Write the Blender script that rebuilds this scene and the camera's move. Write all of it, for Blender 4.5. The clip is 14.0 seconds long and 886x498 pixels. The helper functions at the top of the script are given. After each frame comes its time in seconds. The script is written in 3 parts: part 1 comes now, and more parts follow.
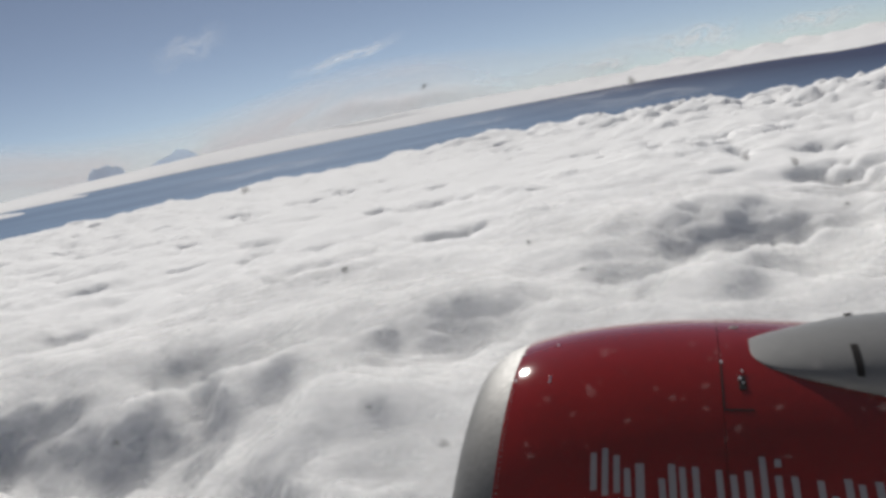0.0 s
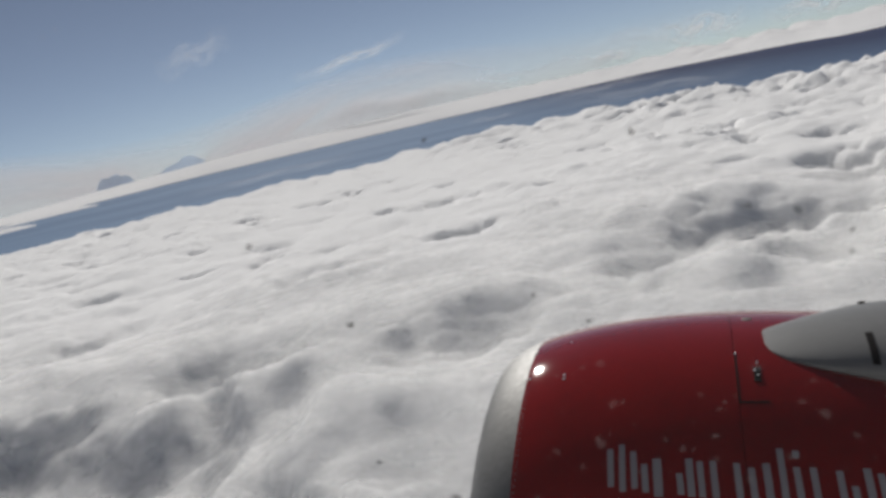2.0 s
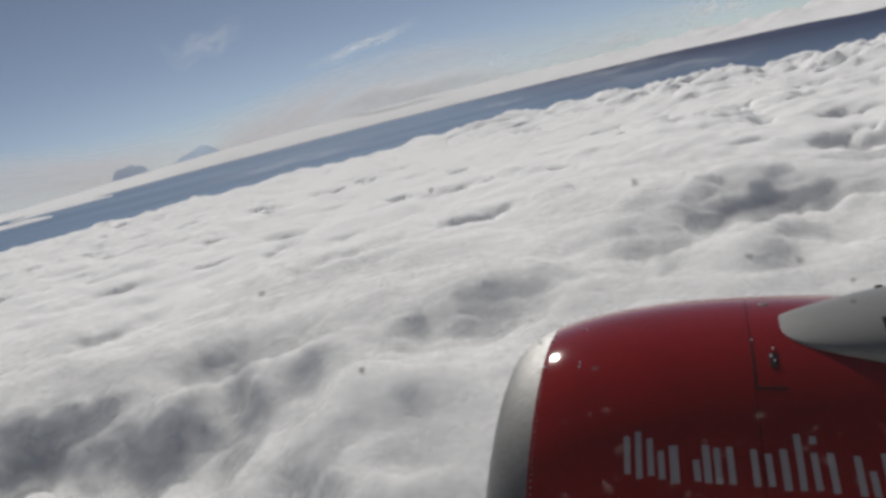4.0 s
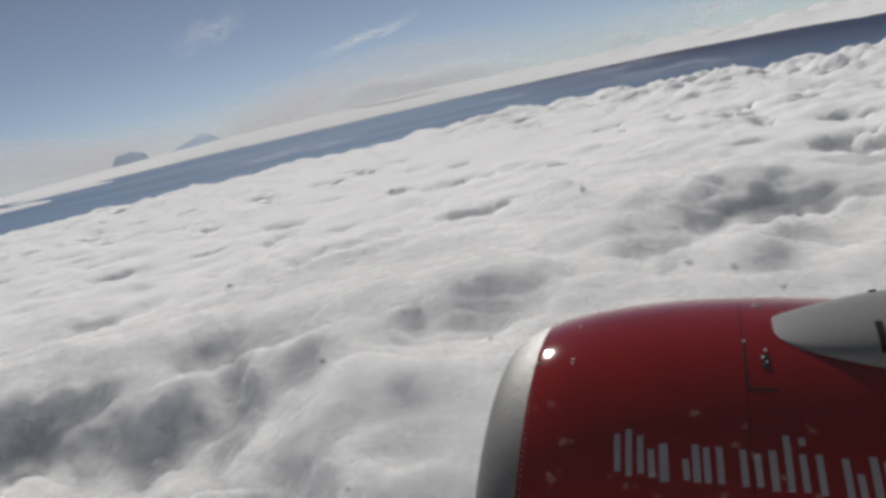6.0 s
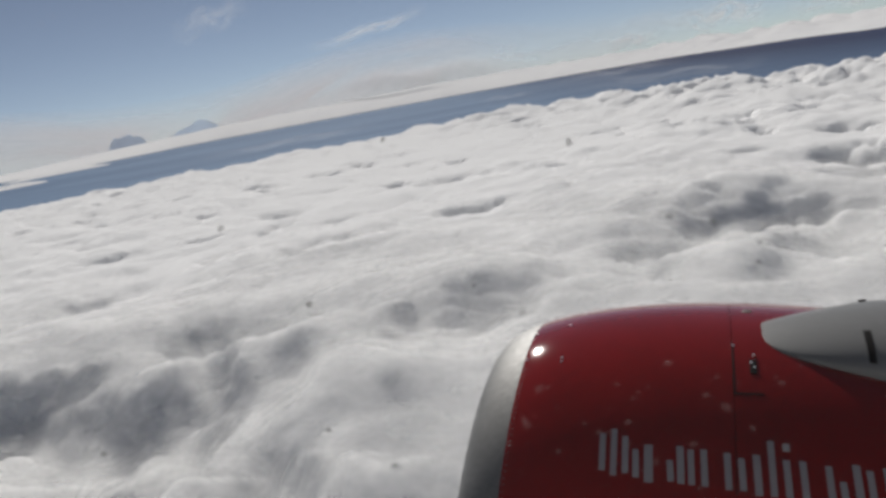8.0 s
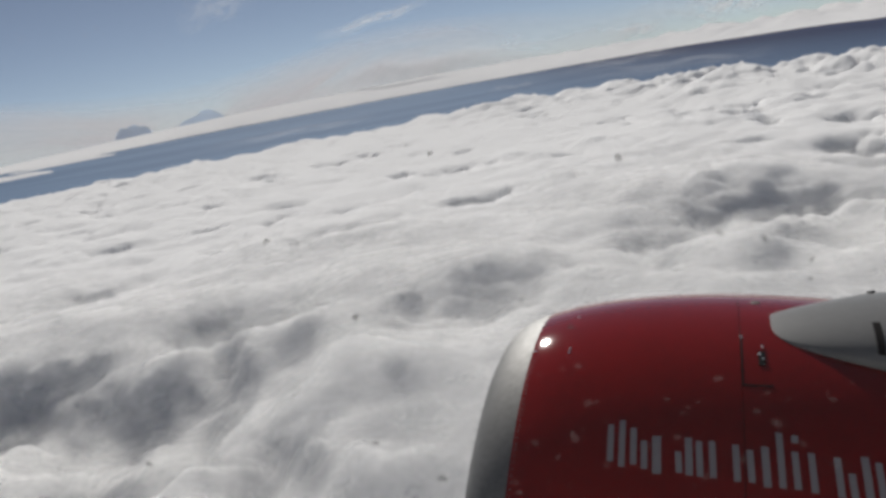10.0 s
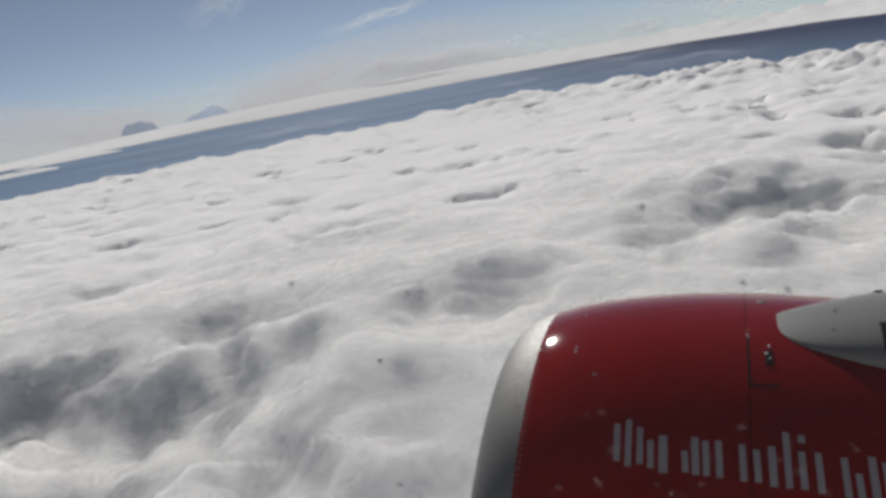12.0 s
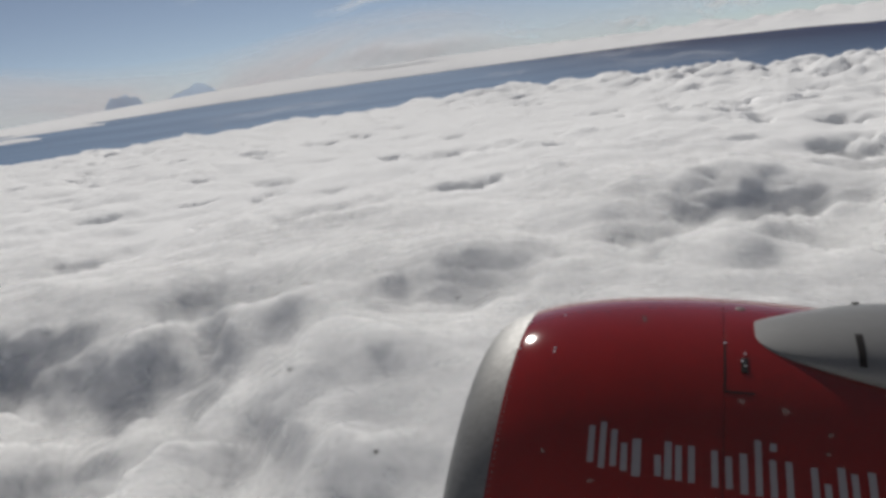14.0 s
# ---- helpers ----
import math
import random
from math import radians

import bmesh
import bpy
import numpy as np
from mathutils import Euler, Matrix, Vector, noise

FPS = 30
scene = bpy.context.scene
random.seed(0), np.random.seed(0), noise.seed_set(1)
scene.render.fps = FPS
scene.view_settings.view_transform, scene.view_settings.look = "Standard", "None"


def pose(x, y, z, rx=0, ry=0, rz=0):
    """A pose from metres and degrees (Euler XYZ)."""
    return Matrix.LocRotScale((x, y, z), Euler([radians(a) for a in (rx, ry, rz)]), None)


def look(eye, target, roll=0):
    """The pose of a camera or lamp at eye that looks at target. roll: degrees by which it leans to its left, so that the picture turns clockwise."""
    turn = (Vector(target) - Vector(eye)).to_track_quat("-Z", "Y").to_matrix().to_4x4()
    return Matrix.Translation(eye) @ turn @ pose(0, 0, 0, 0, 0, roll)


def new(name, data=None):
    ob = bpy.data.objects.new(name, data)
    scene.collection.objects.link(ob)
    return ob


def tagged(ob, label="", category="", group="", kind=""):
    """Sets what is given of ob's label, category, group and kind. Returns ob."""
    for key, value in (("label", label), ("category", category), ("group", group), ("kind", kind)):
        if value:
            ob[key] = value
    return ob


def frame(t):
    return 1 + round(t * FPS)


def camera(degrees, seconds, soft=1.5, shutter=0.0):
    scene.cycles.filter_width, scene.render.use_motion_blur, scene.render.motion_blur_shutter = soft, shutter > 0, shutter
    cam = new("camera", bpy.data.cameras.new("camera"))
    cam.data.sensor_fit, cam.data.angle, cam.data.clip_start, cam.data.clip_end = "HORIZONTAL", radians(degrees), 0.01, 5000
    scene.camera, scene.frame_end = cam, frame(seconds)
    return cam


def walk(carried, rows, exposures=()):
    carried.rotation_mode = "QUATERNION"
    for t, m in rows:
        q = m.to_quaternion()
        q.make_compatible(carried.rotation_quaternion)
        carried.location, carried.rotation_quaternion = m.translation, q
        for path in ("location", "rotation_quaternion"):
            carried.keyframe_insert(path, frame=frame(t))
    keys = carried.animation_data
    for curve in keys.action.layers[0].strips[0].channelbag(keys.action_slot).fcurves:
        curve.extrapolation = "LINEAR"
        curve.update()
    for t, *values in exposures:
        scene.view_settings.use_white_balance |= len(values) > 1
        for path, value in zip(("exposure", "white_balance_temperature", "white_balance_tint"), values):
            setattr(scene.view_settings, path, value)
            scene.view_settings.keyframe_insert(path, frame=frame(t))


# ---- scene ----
A = 50.0          # eye height over the sea
cam = camera(52.0, 14.0, soft=3.5)
walk(cam, [
    (0, pose(-0.0109, 0.0079, A + -0.0165, 81.145, 11.227, -3.897)),
    (0.5, pose(-0.0101, 0.0083, A + -0.0161, 81.004, 11.191, -3.694)),
    (1, pose(-0.0096, 0.0062, A + -0.0193, 81.371, 12.749, -3.791)),
    (1.5, pose(-0.0096, 0.0064, A + -0.0176, 81.334, 13.262, -3.422)),
    (2, pose(-0.0080, 0.0092, A + -0.0080, 81.096, 13.168, -3.551)),
    (2.5, pose(-0.0092, 0.0057, A + -0.0148, 81.229, 12.536, -3.497)),
    (3, pose(-0.0085, 0.0106, A + 0.0013, 80.797, 14.265, -2.637)),
    (5.5, pose(0.0013, 0.0007, A + 0.0022, 80.215, 13.286, -2.647)),
    (6, pose(0.0023, 0.0002, A + 0.0025, 80.042, 12.699, -2.610)),
    (6.5, pose(0.0039, 0.0005, A + 0.0063, 79.824, 11.577, -2.898)),
    (7, pose(0.0040, -0.0029, A + -0.0018, 80.057, 11.990, -2.330)),
    (7.5, pose(0.0055, -0.0032, A + -0.0002, 80.097, 9.020, -3.270)),
    (8, pose(0.0019, -0.0048, A + -0.0052, 79.809, 10.408, -2.572)),
    (10.5, pose(-0.0046, -0.0041, A + 0.0027, 79.171, 10.456, -2.178)),
    (11, pose(-0.0044, -0.0040, A + 0.0053, 79.114, 10.506, -2.150)),
    (11.5, pose(-0.0049, -0.0039, A + 0.0080, 79.166, 10.568, -2.014)),
    (12, pose(-0.0063, -0.0040, A + 0.0098, 79.054, 10.518, -1.881)),
    (12.5, pose(-0.0053, -0.0031, A + 0.0146, 78.945, 10.725, -1.837)),
    (13, pose(-0.0075, -0.0016, A + 0.0201, 78.716, 10.242, -1.733)),
    (13.5, pose(-0.0064, -0.0017, A + 0.0235, 78.562, 10.212, -1.630)),
    (14, pose(-0.0068, -0.0002, A + 0.0294, 78.218, 7.943, -2.534)),
], exposures=[(0, 0.12), (0.5, 0.05), (1.0, -0.02), (1.5, 0.0), (2.5, -0.18), (3.0, -0.15), (5.5, -0.08), (14.0, -0.08)])

# ---------------------------------------------------------------- light
SUN_ELEV, SUN_AZ = 29.0, -5.0      # degrees above the horizon, clockwise from +y
sky = bpy.data.worlds.new("sky")
scene.world = sky
sky.use_nodes = True
wn, wl = sky.node_tree.nodes, sky.node_tree.links
st = wn.new("ShaderNodeTexSky")
st.sky_type = "NISHITA"
st.sun_disc = False
st.sun_elevation = radians(SUN_ELEV)
st.sun_rotation = radians(SUN_AZ)
st.altitude = 7000
st.air_density = 1.0
st.dust_density = 0.0
st.ozone_density = 0.9
hs = wn.new("ShaderNodeHueSaturation")     # thin high haze takes some of the blue
hs.inputs["Saturation"].default_value = 0.74
wl.new(st.outputs["Color"], hs.inputs["Color"])
wl.new(hs.outputs["Color"], wn["Background"].inputs["Color"])
wn["Background"].inputs["Strength"].default_value = 0.05

sd = bpy.data.lights.new("sun", "SUN")
sd.energy, sd.angle, sd.color = 4.25, radians(0.6), (1.0, 0.96, 0.90)
az, el = radians(SUN_AZ), radians(SUN_ELEV)
sun_dir = Vector((math.sin(az) * math.cos(el), math.cos(az) * math.cos(el), math.sin(el)))
sun = new("sun", sd)
sun.matrix_world = look((0, 0, A + 60), Vector((0, 0, A + 60)) - sun_dir)
scene.cycles.transparent_max_bounces = 48      # many thin layers of cloud lie behind one another


# ---------------------------------------------------------------- materials
def material(name, colour, rough=0.5, metal=0.0, coat=0.0, vary=0.0, scale=8.0, bump=0.0, bump_scale=40.0,
             colour2=None, sss=0.0, radius=1.0, spec=0.5):
    """Principled material; base colour runs to colour2 by two sizes of noise, with fine bump and uneven roughness."""
    m = bpy.data.materials.new(name)
    m.use_nodes = True
    n, l = m.node_tree.nodes, m.node_tree.links
    b = n["Principled BSDF"]
    b.inputs["Roughness"].default_value = rough
    b.inputs["Metallic"].default_value = metal
    b.inputs["Coat Weight"].default_value = coat
    b.inputs["Coat Roughness"].default_value = 0.05
    b.inputs["Specular IOR Level"].default_value = spec
    b.inputs["Base Color"].default_value = (*colour, 1)
    if sss:
        b.inputs["Subsurface Weight"].default_value = sss
        b.inputs["Subsurface Radius"].default_value = (1, 1, 1)
        b.inputs["Subsurface Scale"].default_value = radius
    co = n.new("ShaderNodeTexCoord")
    if colour2 is not None:
        big, small, mixn, ramp = (n.new("ShaderNodeTexNoise"), n.new("ShaderNodeTexNoise"), n.new("ShaderNodeMath"), n.new("ShaderNodeMix"))
        big.inputs["Scale"].default_value, small.inputs["Scale"].default_value = scale, scale * 7.3
        big.inputs["Detail"].default_value = small.inputs["Detail"].default_value = 5
        l.new(co.outputs["Object"], big.inputs["Vector"])
        l.new(co.outputs["Object"], small.inputs["Vector"])
        mixn.operation = "MULTIPLY"
        l.new(big.outputs["Fac"], mixn.inputs[0])
        l.new(small.outputs["Fac"], mixn.inputs[1])
        sc = n.new("ShaderNodeMath")
        sc.operation = "MULTIPLY"
        sc.inputs[1].default_value = vary * 2.6
        sc.use_clamp = True
        l.new(mixn.outputs[0], sc.inputs[0])
        ramp.data_type = "RGBA"
        ramp.inputs["A"].default_value = (*colour, 1)
        ramp.inputs["B"].default_value = (*colour2, 1)
        l.new(sc.outputs[0], ramp.inputs["Factor"])
        l.new(ramp.outputs["Result"], b.inputs["Base Color"])
        rr = n.new("ShaderNodeMapRange")
        rr.inputs["To Min"].default_value, rr.inputs["To Max"].default_value = max(0.02, rough - 0.08), min(1, rough + 0.1)
        l.new(small.outputs["Fac"], rr.inputs["Value"])
        l.new(rr.outputs["Result"], b.inputs["Roughness"])
    if bump:
        bn, bu = n.new("ShaderNodeTexNoise"), n.new("ShaderNodeBump")
        bn.inputs["Scale"].default_value, bn.inputs["Detail"].default_value = bump_scale, 4
        bu.inputs["Strength"].default_value, bu.inputs["Distance"].default_value = 1.0, bump
        l.new(co.outputs["Object"], bn.inputs["Vector"])
        l.new(bn.outputs["Fac"], bu.inputs["Height"])
        l.new(bu.outputs["Normal"], b.inputs["Normal"])
        if coat:
            l.new(bu.outputs["Normal"], b.inputs["Coat Normal"])
    return m


RED = material("red_paint", (0.26, 0.0085, 0.0075), 0.5, coat=0.8, vary=0.55, scale=6.0, colour2=(0.15, 0.008, 0.007), bump=0.00012, bump_scale=9, spec=0.0)
LIP = material("bare_aluminium", (0.24, 0.24, 0.235), 0.6, metal=0.3, spec=0.25, vary=0.8, scale=7.0, colour2=(0.14, 0.14, 0.138), bump=0.00005, bump_scale=6)
GREY = material("grey_paint", (0.215, 0.215, 0.21), 0.42, vary=0.6, scale=4.0, colour2=(0.16, 0.16, 0.16), bump=0.0004, bump_scale=25)
LETTER = material("silver_film", (0.36, 0.325, 0.335), 0.55, vary=0.5, scale=12, colour2=(0.31, 0.285, 0.295))
DARK = material("dark_seal", (0.010, 0.009, 0.010), 0.9, vary=0.4, scale=30, colour2=(0.02, 0.015, 0.016), spec=0.08)
STEEL = material("bright_steel", (0.9, 0.9, 0.9), 0.3, metal=0.9)
GREEN = material("dull_green", (0.06, 0.09, 0.055), 0.6, vary=0.4, scale=60, colour2=(0.04, 0.05, 0.035))
SKIN = material("grey_skin_paint", (0.2, 0.2, 0.21), 0.45, vary=0.4, scale=1.5, colour2=(0.15, 0.15, 0.16))
CLOUD = material("cloud_white", (0.93, 0.93, 0.93), 1.0, vary=0.3, scale=0.02, colour2=(0.88, 0.89, 0.91), sss=1.0, radius=15.0, spec=0.0)


def soften(m, share):
    """Light spreads inside a cloud, so its surface shades far less sharply than its relief."""
    n, l = m.node_tree.nodes, m.node_tree.links
    geo, mixv, nrm = n.new("ShaderNodeNewGeometry"), n.new("ShaderNodeMix"), n.new("ShaderNodeVectorMath")
    mixv.data_type = "VECTOR"
    mixv.inputs[0].default_value = share
    nrm.operation = "NORMALIZE"
    l.new(geo.outputs["Normal"], mixv.inputs["A"])
    mixv.inputs["B"].default_value = (0, 0, 1)
    l.new(mixv.outputs["Result"], nrm.inputs[0])
    for node in list(n):
        if "Normal" in node.inputs and node.type != "BUMP" and not node.inputs["Normal"].is_linked:
            l.new(nrm.outputs[0], node.inputs["Normal"])


soften(CLOUD, 0.45)
FAR_CLOUD = material("far_cloud_white", (0.95, 0.95, 0.94), 1.0, vary=0.6, scale=0.006, colour2=(0.84, 0.84, 0.87), spec=0.0)
soften(FAR_CLOUD, 0.5)



# the haze over the water is mixed into the sea's base colours
SEA = material("haze_tinted_sea", (0.075, 0.135, 0.25), 0.9, vary=1.15, scale=1.0, colour2=(0.17, 0.26, 0.40), spec=0.03)
for node in list(SEA.node_tree.nodes):       # swell and haze, both put into the colour, lie in long bands
    if node.type == "TEX_NOISE":
        mp = SEA.node_tree.nodes.new("ShaderNodeMapping")
        mp.inputs["Scale"].default_value = (0.0006, 0.0030, 1)
        SEA.node_tree.links.new(node.inputs["Vector"].links[0].from_socket, mp.inputs["Vector"])
        SEA.node_tree.links.new(mp.outputs["Vector"], node.inputs["Vector"])
sea_bsdf = SEA.node_tree.nodes["Principled BSDF"]
# cloud shade over the eastern sea is a darker base colour along x
sea_shade_mix, sea_x, sea_co, sea_ramp = [SEA.node_tree.nodes.new(q) for q in ("ShaderNodeMix", "ShaderNodeSeparateXYZ", "ShaderNodeTexCoord", "ShaderNodeMapRange")]
sea_shade_mix.data_type = "RGBA"
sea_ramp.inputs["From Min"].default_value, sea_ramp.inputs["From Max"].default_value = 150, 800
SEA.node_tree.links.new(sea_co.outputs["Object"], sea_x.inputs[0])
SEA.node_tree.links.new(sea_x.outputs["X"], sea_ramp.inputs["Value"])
SEA.node_tree.links.new(sea_ramp.outputs["Result"], sea_shade_mix.inputs["Factor"])
SEA.node_tree.links.new(sea_bsdf.inputs["Base Color"].links[0].from_socket, sea_shade_mix.inputs["A"])
sea_shade_mix.inputs["B"].default_value = (0.038, 0.054, 0.120, 1)        # cloud shade on the eastern water, put into its colour
SEA.node_tree.links.new(sea_shade_mix.outputs["Result"], sea_bsdf.inputs["Base Color"])


def veil_material(name, colour, scale, cover, squash=(1, 1, 1), low=0.40):
    """Thin ice cloud: white scatter, torn to shreds by noise."""
    m = bpy.data.materials.new(name)
    m.use_nodes = True
    n, l = m.node_tree.nodes, m.node_tree.links
    n.remove(n["Principled BSDF"])
    out = n["Material Output"]
    tr, di, tl, add, mix = (n.new("ShaderNodeBsdfTransparent"), n.new("ShaderNodeBsdfDiffuse"), n.new("ShaderNodeBsdfTranslucent"),
                            n.new("ShaderNodeMixShader"), n.new("ShaderNodeMixShader"))
    di.inputs["Color"].default_value = tl.inputs["Color"].default_value = (*colour, 1)
    l.new(di.outputs[0], add.inputs[1])
    l.new(tl.outputs[0], add.inputs[2])
    uv, mp, no, wi = n.new("ShaderNodeUVMap"), n.new("ShaderNodeMapping"), n.new("ShaderNodeTexNoise"), n.new("ShaderNodeMapRange")
    mp.inputs["Scale"].default_value = squash
    no.inputs["Scale"].default_value, no.inputs["Detail"].default_value, no.inputs["Roughness"].default_value = scale, 7, 0.6
    no.inputs["Distortion"].default_value = 0.6
    l.new(uv.outputs[0], mp.inputs[0])
    l.new(mp.outputs[0], no.inputs["Vector"])
    wi.inputs["From Min"].default_value, wi.inputs["From Max"].default_value = low, 0.72
    l.new(no.outputs["Fac"], wi.inputs["Value"])
    # the sheet thins out to nothing at its rim
    sep = n.new("ShaderNodeSeparateXYZ")
    l.new(uv.outputs[0], sep.inputs[0])
    rim = []
    for axis in ("X", "Y"):
        a, b2, c = n.new("ShaderNodeMath"), n.new("ShaderNodeMath"), n.new("ShaderNodeMath")
        a.operation, b2.operation, c.operation = "SUBTRACT", "MULTIPLY", "MULTIPLY"
        a.inputs[0].default_value = 1.0
        l.new(sep.outputs[axis], a.inputs[1])
        l.new(sep.outputs[axis], b2.inputs[0])
        l.new(a.outputs[0], b2.inputs[1])
        l.new(b2.outputs[0], c.inputs[0])
        c.inputs[1].default_value = 4.0
        rim.append(c)
    f1, f2, f3 = n.new("ShaderNodeMath"), n.new("ShaderNodeMath"), n.new("ShaderNodeMath")
    for q in (f1, f2, f3):
        q.operation = "MULTIPLY"
    l.new(rim[0].outputs[0], f1.inputs[0])
    l.new(rim[1].outputs[0], f1.inputs[1])
    l.new(f1.outputs[0], f2.inputs[0])
    l.new(wi.outputs["Result"], f2.inputs[1])
    l.new(f2.outputs[0], f3.inputs[0])
    f3.inputs[1].default_value = cover
    f3.use_clamp = True
    l.new(f3.outputs[0], mix.inputs["Fac"])
    l.new(tr.outputs[0], mix.inputs[1])
    l.new(add.outputs[0], mix.inputs[2])
    l.new(mix.outputs[0], out.inputs["Surface"])
    return m


def fuzz_material(cover, seed):
    """The loose outer haze of a cloud: white scatter, thin and uneven."""
    m = bpy.data.materials.new("cloud_fuzz")
    m.use_nodes = True
    n, l = m.node_tree.nodes, m.node_tree.links
    n.remove(n["Principled BSDF"])
    tr, di, tl, both, mix = (n.new("ShaderNodeBsdfTransparent"), n.new("ShaderNodeBsdfDiffuse"), n.new("ShaderNodeBsdfTranslucent"),
                             n.new("ShaderNodeMixShader"), n.new("ShaderNodeMixShader"))
    both.inputs["Fac"].default_value = 0.45
    di.inputs["Color"].default_value = tl.inputs["Color"].default_value = (0.98, 0.98, 0.98, 1)
    l.new(di.outputs[0], both.inputs[1])
    l.new(tl.outputs[0], both.inputs[2])
    co, mp, no, wi = n.new("ShaderNodeTexCoord"), n.new("ShaderNodeMapping"), n.new("ShaderNodeTexNoise"), n.new("ShaderNodeMapRange")
    mp.inputs["Location"].default_value = (seed, seed * 1.7, seed * 0.6)
    no.inputs["Scale"].default_value, no.inputs["Detail"].default_value, no.inputs["Roughness"].default_value = 0.2, 6, 0.6
    no.inputs["Distortion"].default_value = 0.4
    wi.interpolation_type = "SMOOTHSTEP"
    wi.inputs["From Min"].default_value, wi.inputs["From Max"].default_value = 0.34, 0.66
    wi.inputs["To Max"].default_value = cover
    l.new(co.outputs["Object"], mp.inputs[0])
    l.new(mp.outputs[0], no.inputs["Vector"])
    l.new(no.outputs["Fac"], wi.inputs["Value"])
    l.new(wi.outputs["Result"], mix.inputs["Fac"])
    l.new(tr.outputs[0], mix.inputs[1])
    l.new(both.outputs[0], mix.inputs[2])
    l.new(mix.outputs[0], n["Material Output"].inputs["Surface"])
    soften(m, 0.5)
    return m


FUZZ = [fuzz_material(c, 3.0 * k) for k, c in enumerate((0.28, 0.22, 0.16, 0.1))]
CIRRUS = veil_material("cirrus_ice", (0.9, 0.9, 0.9), 2.2, 0.8, (2.2, 1.6, 1), 0.34)
CIRRUS_FAINT = veil_material("faint_cirrus_ice", (0.9, 0.9, 0.9), 2.2, 0.35, (2.2, 1.6, 1), 0.34)
SHRED = veil_material("shred_ice", (0.92, 0.91, 0.9), 2.6, 1.0, (2.0, 1.0, 1), 0.36)
HAZE_VEIL = veil_material("veil_ice", (0.70, 0.675, 0.69), 2.0, 1.3, (3.0, 1.0, 1), 0.12)
# distance haze on the far cumulus is put into this blue colour
BLUE_HAZE = veil_material("hazy_blue_cloud", (0.62, 0.74, 0.90), 2.0, 1.0)
bh = BLUE_HAZE.node_tree
bh_mix = [n for n in bh.nodes if n.type == "MIX_SHADER"][-1]
bh.links.remove(bh_mix.inputs["Fac"].links[0])
bh_mix.inputs["Fac"].default_value = 0.8        # evenly thin, so sky shows through in place of haze
LENS_CLOUD = veil_material("lens_ice", (0.97, 0.96, 0.95), 1.6, 1.0, (2.2, 0.5, 1), 0.25)


def pane_material():
    """Acrylic pane: clear, with a faint scatter from dust and fine scratches, and a weak gloss."""
    m = bpy.data.materials.new("acrylic_pane")
    m.use_nodes = True
    n, l = m.node_tree.nodes, m.node_tree.links
    n.remove(n["Principled BSDF"])
    tr, tl, gl, m1, m2 = (n.new("ShaderNodeBsdfTransparent"), n.new("ShaderNodeBsdfTranslucent"), n.new("ShaderNodeBsdfGlossy"),
                          n.new("ShaderNodeMixShader"), n.new("ShaderNodeMixShader"))
    co, no, mr = n.new("ShaderNodeTexCoord"), n.new("ShaderNodeTexNoise"), n.new("ShaderNodeMapRange")
    no.inputs["Scale"].default_value, no.inputs["Detail"].default_value = 14, 5
    l.new(co.outputs["Object"], no.inputs["Vector"])
    mr.inputs["To Min"].default_value, mr.inputs["To Max"].default_value = 0.002, 0.007
    l.new(no.outputs["Fac"], mr.inputs["Value"])
    l.new(mr.outputs["Result"], m1.inputs["Fac"])
    tl.inputs["Color"].default_value = (0.9, 0.88, 0.88, 1)
    gl.inputs["Roughness"].default_value = 0.02
    m2.inputs["Fac"].default_value = 0.006
    l.new(tr.outputs[0], m1.inputs[1])
    l.new(tl.outputs[0], m1.inputs[2])
    l.new(m1.outputs[0], m2.inputs[1])
    l.new(gl.outputs[0], m2.inputs[2])
    l.new(m2.outputs[0], n["Material Output"].inputs["Surface"])
    return m


PANE = pane_material()


def speck_material(name, colour, density):
    """A blot on the pane: densest in its middle, thinning out to its rim."""
    m = bpy.data.materials.new(name)
    m.use_nodes = True
    n, l = m.node_tree.nodes, m.node_tree.links
    n.remove(n["Principled BSDF"])
    tr, di, tl, mx, mix = (n.new("ShaderNodeBsdfTransparent"), n.new("ShaderNodeBsdfDiffuse"), n.new("ShaderNodeBsdfTranslucent"),
                           n.new("ShaderNodeMixShader"), n.new("ShaderNodeMixShader"))
    di.inputs["Color"].default_value = tl.inputs["Color"].default_value = (*colour, 1)
    uv, ln, mr = n.new("ShaderNodeUVMap"), n.new("ShaderNodeVectorMath"), n.new("ShaderNodeMapRange")
    ln.operation = "LENGTH"
    mr.interpolation_type = "SMOOTHSTEP"
    mr.inputs["From Min"].default_value, mr.inputs["From Max"].default_value = 0.15, 1.0
    mr.inputs["To Min"].default_value, mr.inputs["To Max"].default_value = density, 0.0
    l.new(uv.outputs[0], ln.inputs[0])
    l.new(ln.outputs["Value"], mr.inputs["Value"])
    l.new(mr.outputs["Result"], mix.inputs["Fac"])
    l.new(di.outputs[0], mx.inputs[1])
    l.new(tl.outputs[0], mx.inputs[2])
    l.new(tr.outputs[0], mix.inputs[1])
    l.new(mx.outputs[0], mix.inputs[2])
    l.new(mix.outputs[0], n["Material Output"].inputs["Surface"])
    return m


DIRT = speck_material("dirt_film", (0.10, 0.10, 0.10), 0.55)
SALT = speck_material("salt_film", (0.9, 0.86, 0.86), 0.05)


